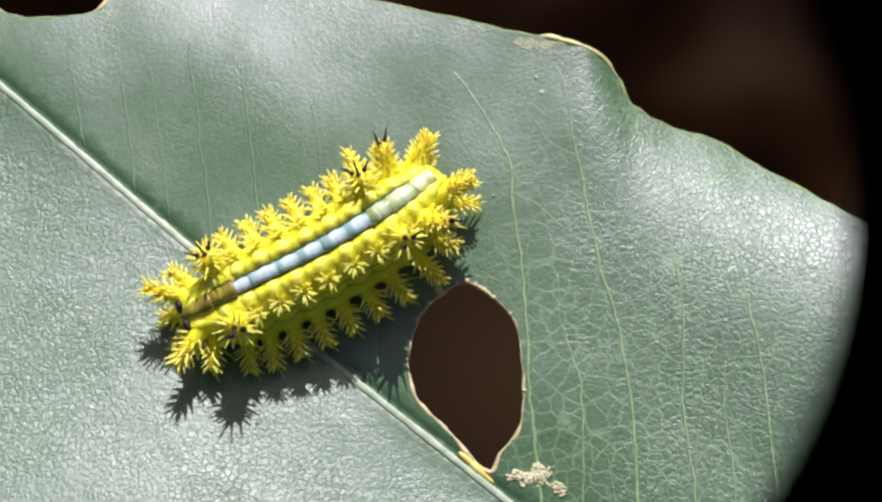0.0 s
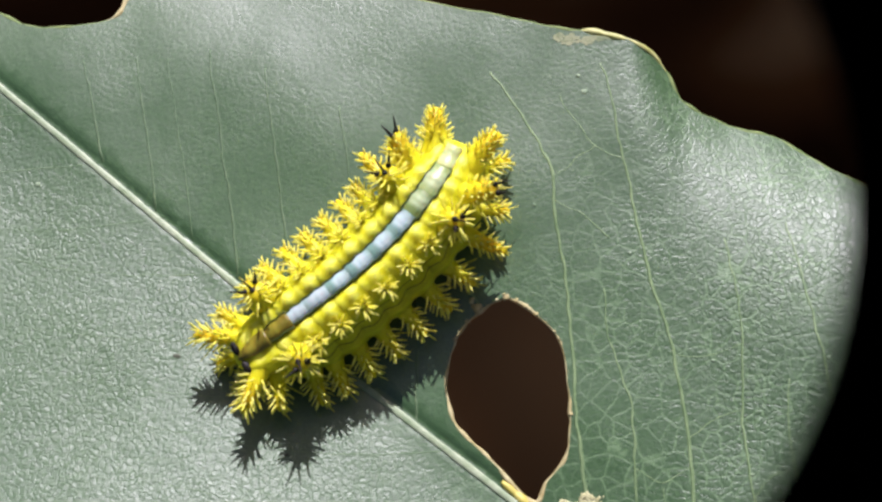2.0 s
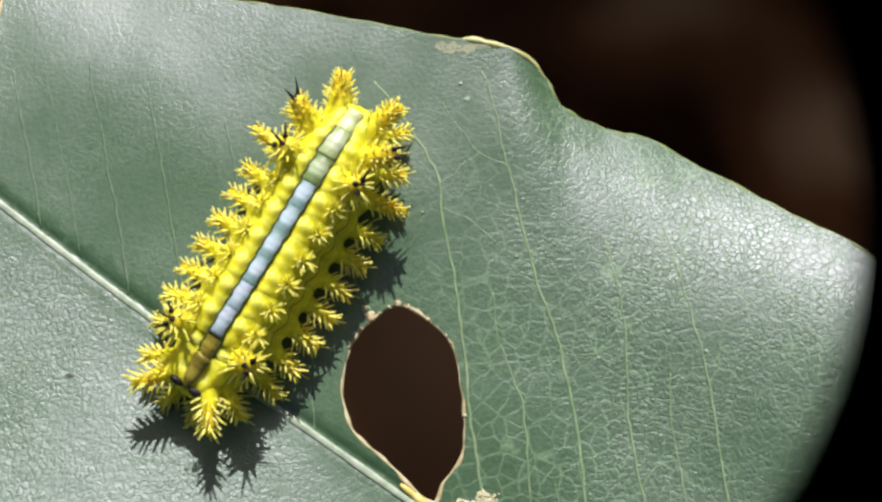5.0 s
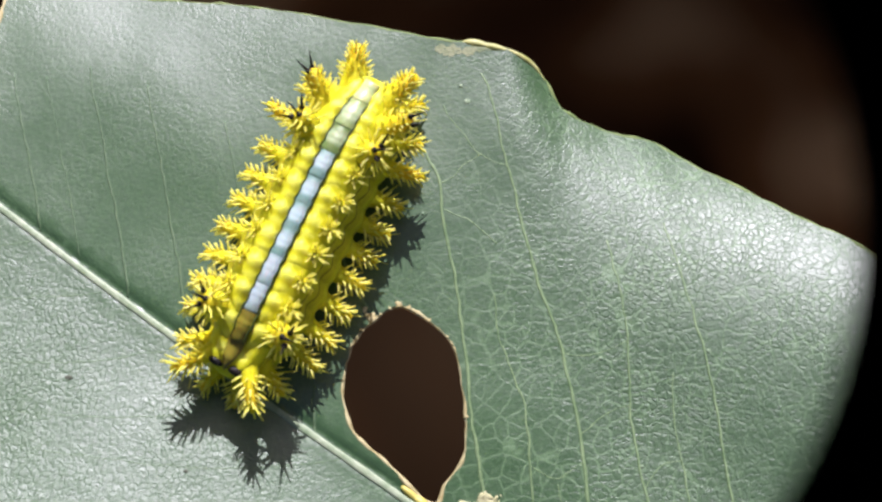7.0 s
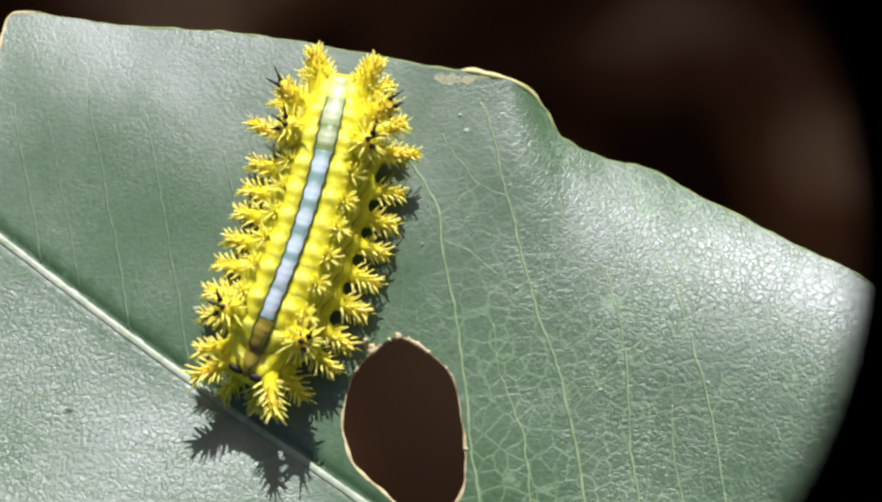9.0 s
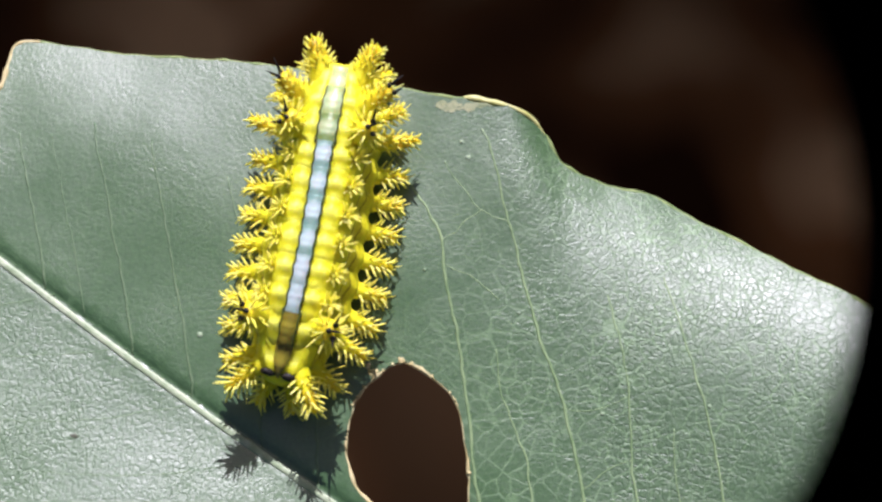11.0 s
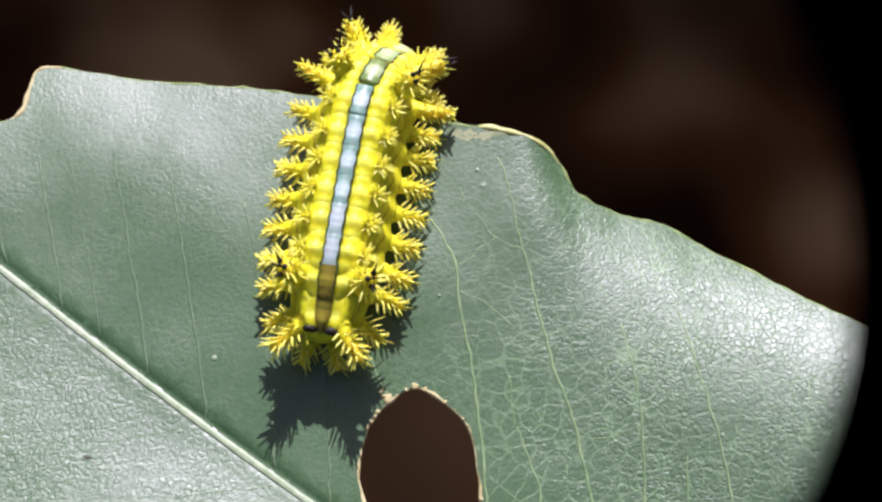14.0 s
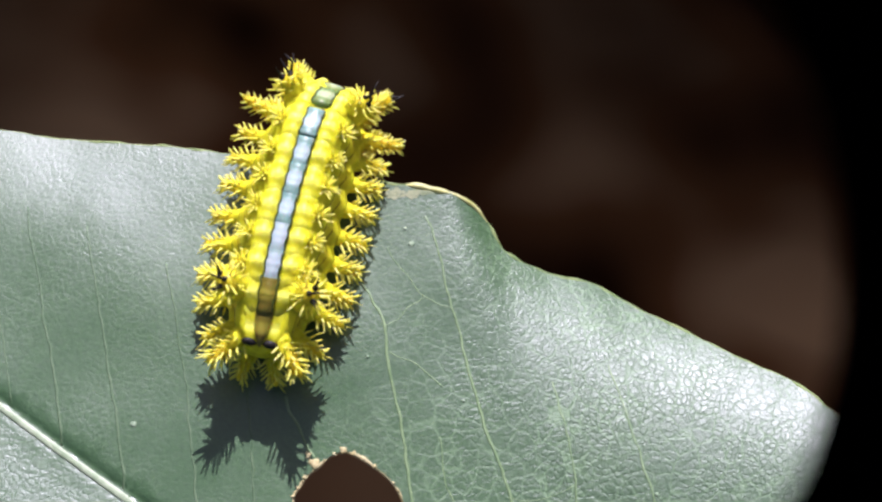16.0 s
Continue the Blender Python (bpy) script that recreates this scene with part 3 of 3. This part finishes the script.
def section(bm, half, i, front, back, hump=1.0):
    """One body segment: the cross-section swept along x, pinched at both ends, with two cross-bars on each hump."""
    full = [(y, z, m) for y, z, m in PROFILE] + [(-y, z, m) for y, z, m in reversed(PROFILE[1:-1])]
    steps = 27
    rings = []
    for k in range(steps):
        t = -1 + 2 * k / (steps - 1)
        x = t * half
        w, h = blend(WIDTH, i, x), blend(HEIGHT, i, x)
        pinch = 1 - 0.07 * abs(t) ** 3
        cap = 1.0
        if front and t > 0:
            cap = math.sqrt(max(0.02, 1 - t * t))
        if back == 1 and t < 0:
            cap = math.sqrt(max(0.02, 1 - t * t))
        elif back and t < 0:
            cap = 1 - back * t * t
        bar = math.cos(math.tau * x / BAR)
        ring = []
        for y, z, m in full:
            lobe = 1.0
            if z > 1.92:
                z = 1.92 + (z - 1.92) * hump
            if 0.5 < abs(y) < 1.4 and z > 1.5:
                lobe += hump * (0.014 * bar + 0.02 * math.cos(math.pi * x / BAR))
            lobe += 0.03 * noise.noise(Vector((x * 1.3 + i * 4.1, y * 1.3, z + i)))
            side = 1 + (0.03 * math.cos(t * math.pi * 1.5) if z < 0.4 and abs(y) > 2.3 else 0.0)
            if 2.0 < abs(y) < 2.4 and z > 0:  # the side line runs in waves
                side += 0.018 * math.cos(math.pi * x / BAR)
            zz = z if z > 0 else z * 0.95
            ring.append(bm.verts.new((x, y * w * pinch * cap * side, (zz * h * (pinch if z > 0 else 1) * lobe * (0.35 + 0.65 * cap)) - (1 - h) * 1.4 * (z > -1))))
        rings.append(ring)
    n = len(full)
    for a, b in zip(rings, rings[1:]):
        for k in range(n):
            f = bm.faces.new((a[k], b[k], b[(k + 1) % n], a[(k + 1) % n]))
            f.material_index = full[k if k < n // 2 else (k + 1) % n][2]
    bm.faces.new(rings[0])
    bm.faces.new(rings[-1][::-1])


def strip(bm, half, y0, y1, lift, i, mid=2.13, wave=0.0, taper=0.0, dome=0.0):
    """A thin band along the back between two sideways places; wave scallops its edges, taper narrows its tail end."""
    rows = []
    steps = 18
    for k in range(steps + 1):
        t = -1 + 2 * k / steps
        w, h = blend(WIDTH, i, t * half), blend(HEIGHT, i, t * half)
        pinch = 1 - 0.03 * abs(t) ** 4
        if dome and t < 0:
            pinch *= 0.35 + 0.65 * math.sqrt(max(0.02, 1 - (dome * t) ** 2))
        base = mid * h * pinch - (1 - h) * 1.4
        swing = wave * math.cos(math.tau * t * half / BAR)
        thin = 1 - taper * max(0.0, -t) ** 1.3
        a, b = (y0 + swing * (1 if y0 > 0 else -1)) * thin, (y1 + swing * (1 if y1 > 0 else -1)) * thin
        rows.append([bm.verts.new((t * half, y * w, base + z)) for y, z in ((a, -0.25), (a, lift), ((a + b) / 2, lift + 0.03), (b, lift), (b, -0.25))])
    for a, b in zip(rows, rows[1:]):
        for k in range(4):
            bm.faces.new((a[k], b[k], b[k + 1], a[k + 1]))
    bm.faces.new([rows[0][k] for k in (4, 3, 2, 1, 0)])
    bm.faces.new(rows[-1])


def scolus_mesh(length, radius, spines, spine_len, black=0, seed=0, start=0.2):
    """A fleshy wart along +x, feathered with straight blunt spines; black: that many dark dots, each with a dark bristle, at its tip."""
    rng = random.Random(seed)
    bm = bmesh.new()
    tube(bm, [(-0.5, 0, 0), (0, 0, 0), (length * 0.3, 0, 0), (length * 0.65, 0, 0), (length * 0.92, 0, 0), (length, 0, 0)],
         [radius * k for k in ((1.1, 1.0, 0.96, 0.86, 0.66, 0.2) if black > 2 else (1.15, 1.0, 0.74, 0.56, 0.5, 0.1) if black else (1.15, 1.0, 0.74, 0.56, 0.36, 0.1))], 10)
    for k in range(spines):
        t = start + (0.97 - start) * (k + 0.5) / spines
        turn = k * 2.39996 + rng.uniform(-0.3, 0.3)
        out = Vector((0, math.cos(turn), math.sin(turn)))
        lean = (0.1 + 0.3 * t if black > 2 else 0.5 + 0.9 * t * t) + rng.uniform(-0.12, 0.12)
        way = (out + Vector((lean, 0, 0))).normalized()
        r = radius * (1 - (0.3 if black > 2 else 0.58) * t)
        root = Vector((length * t * 0.96, 0, 0)) + out * r * 0.7
        size = spine_len * rng.uniform(0.75, 1.2) * (1.0 - 0.3 * t)
        thick = rng.uniform(0.052, 0.068)
        if k % 13 == 5 and length > 1.5:
            size, thick = size * 1.6, 0.032
        bow = Vector((rng.uniform(-1, 1), rng.uniform(-1, 1), rng.uniform(-1, 1))) * 0.025
        tube(bm, [root, root + way * size * 0.55 + bow, root + way * size * 0.93, root + way * size], [thick * 1.15, thick * 0.95, thick * 0.6, thick * 0.2], 6, 1.0, 1)
    for k in range(black):
        y = (k - (black - 1) / 2) * 0.36
        up = 0.15 if k % 2 else -0.14
        blob(bm, (length * 0.99, y, up), (0.15, 0.16, 0.17), 0.8, 8, 2)
        root, way = Vector((length * 0.97, y, up)), Vector((0.9, (k - (black - 1) / 2) * 0.45, 0.25 - 0.5 * (k % 2))).normalized()
        tube(bm, [root, root + way * 0.45, root + way * rng.uniform(0.8, 1.15)], [0.1, 0.07, 0.015], 5, 1.0, 2)
    return smooth_mesh("scolus", bm)


SCOLI = {
    "star": [scolus_mesh(0.42, 0.42, 16, 0.7, 0, s, 0.25) for s in (1, 2, 3)],
    "side": [scolus_mesh(1.95, 0.56, 32, 0.7, 0, s) for s in (4, 5, 6)],
    "long": [scolus_mesh(2.7, 0.62, 38, 0.58, 0, s) for s in (14, 15)],
    "large": [scolus_mesh(2.35, 0.88, 56, 0.6, 0, s) for s in (7, 8, 9)],
    "spotted": [scolus_mesh(2.2, 0.88, 48, 0.64, 2, s) for s in (16, 17)],
    "black": [scolus_mesh(1.3, 0.76, 30, 1.0, 3, s, 0.35) for s in (10, 11)],
    "tail": [scolus_mesh(2.6, 0.62, 40, 0.92, 0, s) for s in (12, 13)],
}


def aim(place, yaw, pitch, roll=0.0):
    """The pose of a wart at a place of the segment, pointing yaw degrees from ahead to the left and pitch degrees up."""
    return pose(place[0] * MM, place[1] * MM, place[2] * MM, 0, 0, 0) @ pose(0, 0, 0, 0, 0, yaw) @ pose(0, 0, 0, roll, -pitch, 0)


# for each segment: kind, x, y, z, yaw, pitch of the wart on its left side
WARTS = (
    (("tail", -0.2, 0.9, 0.35, 143, 10), ("side", -0.6, 0.5, -0.9, 164, -14), ("side", 0.2, 1.5, -0.3, 118, 0)),
    (("black", 0.3, 1.7, 1.28, 100, 60), ("side", 0.3, 2.2, -0.8, 108, -8)),
    (("star", 0, 1.62, 1.55, 95, 58), ("side", 0, 2.45, -0.7, 102, -8)),
    (("star", 0, 1.64, 1.57, 90, 58), ("side", 0, 2.5, -0.7, 97, -8)),
    (("star", 0, 1.64, 1.57, 90, 58), ("side", 0, 2.5, -0.7, 94, -8)),
    (("star", 0, 1.64, 1.57, 90, 58), ("side", 0, 2.5, -0.7, 90, -8)),
    (("star", 0, 1.64, 1.57, 90, 58), ("side", 0, 2.5, -0.7, 88, -8)),
    (("star", 0, 1.64, 1.57, 85, 58), ("side", 0, 2.5, -0.7, 84, -8)),
    (("black", 0.0, 1.65, 1.45, 80, 58), ("long", 0.2, 2.2, -0.3, 80, 4)),
    (("spotted", 0.1, 1.5, 0.9, 60, 34), ("side", 0.1, 2.0, -0.5, 66, 0)),
    (("large", 0.2, 0.95, 0.5, 24, 22), ("side", 0.4, 1.2, -0.8, 44, -10)),
)
BANDS = (M_BROWN, M_BROWN, M_PALE, M_PALE, M_BLUE, M_BLUE, M_BLUE, M_BLUE, M_MOSS, M_GREEN, M_LEMON)
BAND_HALF = (0.6, 0.5, 0.42, 0.41, 0.41, 0.43, 0.44, 0.46, 0.53, 0.58, 0.57)

caterpillar = tagged(new("caterpillar"), "spiny bright yellow slug caterpillar with a blue-grey back band", "caterpillar")
SEGMENTS = []


def build_segment(i):
    bm = bmesh.new()
    half = 1.2
    section(bm, half, i, i == COUNT - 1, {0: 1, 1: 0.22, 2: 0.06}.get(i, 0), (-0.25, 0.45)[i] if i < 2 else 1.0)
    seg = part("segment", bm, (M_YELLOW, M_HUMP, M_OLIVE, M_FLANK, M_BELLY), caterpillar)
    wide = BAND_HALF[i]
    reach = half * (0.55 if i == COUNT - 1 else 0.8)
    taper = 0.85 if i == 0 else 0.08 if i == 1 else 0.0
    bm = bmesh.new()
    strip(bm, reach, -wide, wide, 0.06, i, 2.13 if i else 1.98, 0.0, taper, 0.0 if i else 0.8)
    part("band", bm, BANDS[i], seg, {M_BLUE: "blue-grey dorsal band", M_PALE: "blue-grey dorsal band", M_BROWN: "olive-brown dorsal band", M_LEMON: "pale lemon dorsal band"}.get(BANDS[i], "moss-green dorsal band"))
    if 0 < i < COUNT - 1:
        for s in (-1, 1):
            bm = bmesh.new()
            strip(bm, reach * 0.97, s * wide - 0.05, s * wide + 0.05, 0.075, i, wave=0.03, taper=taper)
            part("dark_line", bm, M_LINE, seg, "dark wavy line beside the band")
    for j, (kind, x, y, z, yaw, pitch) in enumerate(WARTS[i]):
        for s in (1, -1):
            meshes = SCOLI[kind]
            me = meshes[(i + j + (s > 0)) % len(meshes)]
            ob = part("scolus", me, (M_SCOLUS, M_SPINE, M_BLACK), seg, "black-dotted spiny wart" if kind in ("black", "spotted") else "spiny yellow wart")
            ob.matrix_basis = aim((x, s * y, z), s * yaw, pitch, 15 * math.sin(i * 2.1 + j + s))
    if i == 0:
        for s in (-1, 1):
            bm = bmesh.new()
            blob(bm, (-0.78, s * 0.56, 0.8), (0.22, 0.42, 0.24), 1.2, 10)
            part("black_spot", bm, M_BLACK, seg, "black spot at the tail")
    SEGMENTS.append(seg)


for i in range(COUNT):
    build_segment(i)


# ---- black ring carried before the camera, added for the lens's dark vignette ----
def build_vignette_ring():
    rim_ob = tagged(new("vignette_ring"), "black ring before the lens that makes its dark vignette", "lens rim")
    bm = bmesh.new()
    ring = ((6.03, -14.0), (6.12, -13.8), (6.9, -13.4), (9.5, -13.2), (9.8, -13.4), (9.8, -14.3), (9.5, -14.5), (6.8, -14.4), (6.12, -14.15))
    n = 96
    loops = [[bm.verts.new((-1.186 + r * math.cos(2 * math.pi * k / n), 0.436 + r * math.sin(2 * math.pi * k / n), z)) for r, z in ring] for k in range(n)]
    for k in range(n):
        a, b = loops[k], loops[(k + 1) % n]
        for j in range(len(ring)):
            bm.faces.new((a[j], b[j], b[(j + 1) % len(ring)], a[(j + 1) % len(ring)]))
    part("inner_lip", bm, M_VIGNETTE, rim_ob)
    bm = bmesh.new()
    wall = ((9.3, -13.3), (9.6, -13.3), (9.6, -3.0), (9.3, -3.0))
    loops = [[bm.verts.new((-1.186 + r * math.cos(2 * math.pi * k / n), 0.436 + r * math.sin(2 * math.pi * k / n), z)) for r, z in wall] for k in range(n)]
    for k in range(n):
        a, b = loops[k], loops[(k + 1) % n]
        for j in range(4):
            bm.faces.new((a[j], b[j], b[(j + 1) % 4], a[(j + 1) % 4]))
    part("barrel", bm, M_VIGNETTE, rim_ob)
    return rim_ob


vignette_ring = build_vignette_ring()

# ---- movement ----
# seconds; tail end of the band in mm; its heading in degrees, bend and change of bend along the body; length of the band in mm; droop and turn of the fore body
CRAWL = (
    (0, -13.5, -4.96, 25.2, -0.48, 0.127, 13.7, 0, 0),
    (0.5, -13.24, -5.49, 24.1, 0.24, 0.125, 13.6, 0, 0),
    (1, -12.88, -5.1, 24.7, 0.26, 0.137, 13.8, 0, 0),
    (1.5, -12.43, -5.47, 31.3, -0.26, 0.157, 13.9, 0, 0),
    (2, -11.74, -5.66, 33.6, 0.07, 0.156, 13.7, 0, 0),
    (2.5, -11.44, -5.51, 35.7, 0.29, 0.12, 13.8, 0, 0),
    (3, -10.85, -5.63, 40.1, 0.21, 0.07, 14.2, 0, 0),
    (3.5, -10.45, -5.7, 44, 0.44, 0.012, 14.4, 0, 0),
    (4, -9.79, -5.91, 51.1, -0.07, -0.006, 14.5, 0, 0),
    (4.5, -9.75, -6.1, 53.2, 0.05, 0, 14.7, 0, 0),
    (7, -7.59, -5.03, 59, 0.99, -0.078, 14.8, 0, 0),
    (7.5, -7.37, -4.77, 58.9, 1.22, -0.075, 14.8, 0, 0),
    (8, -7.27, -4.68, 59.2, 1.14, -0.034, 14.7, 0, 0),
    (8.5, -6.93, -4.19, 60.1, 1.11, -0.004, 14.6, 0, 0),
    (11, -5.22, -2.48, 71.3, 1.2, -0.052, 15.2, 0, 0),
    (11.5, -4.93, -2.12, 73.6, 1.06, -0.044, 15.4, 0, 0),
    (12, -4.5, -1.54, 78, 0.59, -0.045, 15.6, 0, 0),
    (12.5, -3.99, -0.78, 79.9, 0.3, -0.044, 15.6, 4, 0),
    (13, -4.02, -0.2, 79.7, -0.11, -0.014, 15.6, 15, -12),
    (13.5, -3.92, 0.33, 79.4, -0.22, -0.01, 16.1, 30, -20),
    (14, -3.76, 1.06, 78.6, -0.04, -0.011, 16.2, 44, -20),
    (14.5, -3.32, 1.94, 78.8, -0.19, -0.014, 16.2, 54, -16),
    (15, -3.1, 2.6, 80, -0.29, -0.01, 15.8, 62, -10),
    (15.5, -2.91, 3.18, 79, -0.12, -0.011, 15.8, 68, -10),
    (16, -2.94, 3.63, 76.9, -0.43, -0.007, 15.5, 74, -6),
)


RIM_T, RIM_X, RIM_Y = (0, 4.0, 4.5, 11, 14, 16), (-0.1, -0.1, 0.03, 0.0, -0.05, -0.18), (0.0, 0.0, -0.05, -0.33, -0.65, -0.65)


def body_line(row):
    """Poses of the segments for one row of CRAWL, in metres from the leaf's level."""
    t, x, y, head, k0, k1, length, droop, turn = row
    ds = 0.1
    at = Vector((x, y))
    low = 0.0
    out = []

    def angles(u):
        fore = min(1.0, max(0.0, (u / length - 0.66) / 0.34))
        return radians(head + k0 * u + k1 * u * u + turn * fore), radians(droop * fore)

    places = {}
    u = 0.0
    while u <= length * 1.2:
        places[round(u / ds)] = (at.copy(), low)
        th, ph = angles(u)
        at = at + Vector((math.cos(th), math.sin(th))) * math.cos(ph) * ds
        low -= math.sin(ph) * ds
        u += ds
    first, th0 = Vector((x, y)), radians(head)
    for v in PLACE:
        u = v * length
        if u < 0:
            p, d = first + Vector((math.cos(th0), math.sin(th0))) * u, 0.0
            th, ph = th0, 0.0
        else:
            p, d = places[round(u / ds)]
            th, ph = angles(u)
        base = leaf_z(p.x, p.y)
        out.append(pose(p.x * MM, p.y * MM, (base + AXIS + d) * MM, 0, 0, math.degrees(th)) @ pose(0, 0, 0, 0, math.degrees(ph), 0))
    return out


def motions():
    # the ring is shifted over time to follow the vignette's edge
    slip = lambda t: (float(np.interp(t, RIM_T, RIM_X)) * MM, float(np.interp(t, RIM_T, RIM_Y)) * MM, 0.0)
    walk(vignette_ring, [(t, m @ Matrix.Translation(slip(t))) for t, m in CAMERA_POSES])
    lines = [(row[0], body_line(row)) for row in CRAWL]
    home = [(t, Matrix.Translation(line[0].translation + Vector((0, 0, LEAF_H)))) for t, line in lines]
    walk(caterpillar, home)
    for i, seg in enumerate(SEGMENTS):
        walk(seg, [(t, Matrix.Translation(-line[0].translation) @ line[i]) for t, line in lines])


motions()
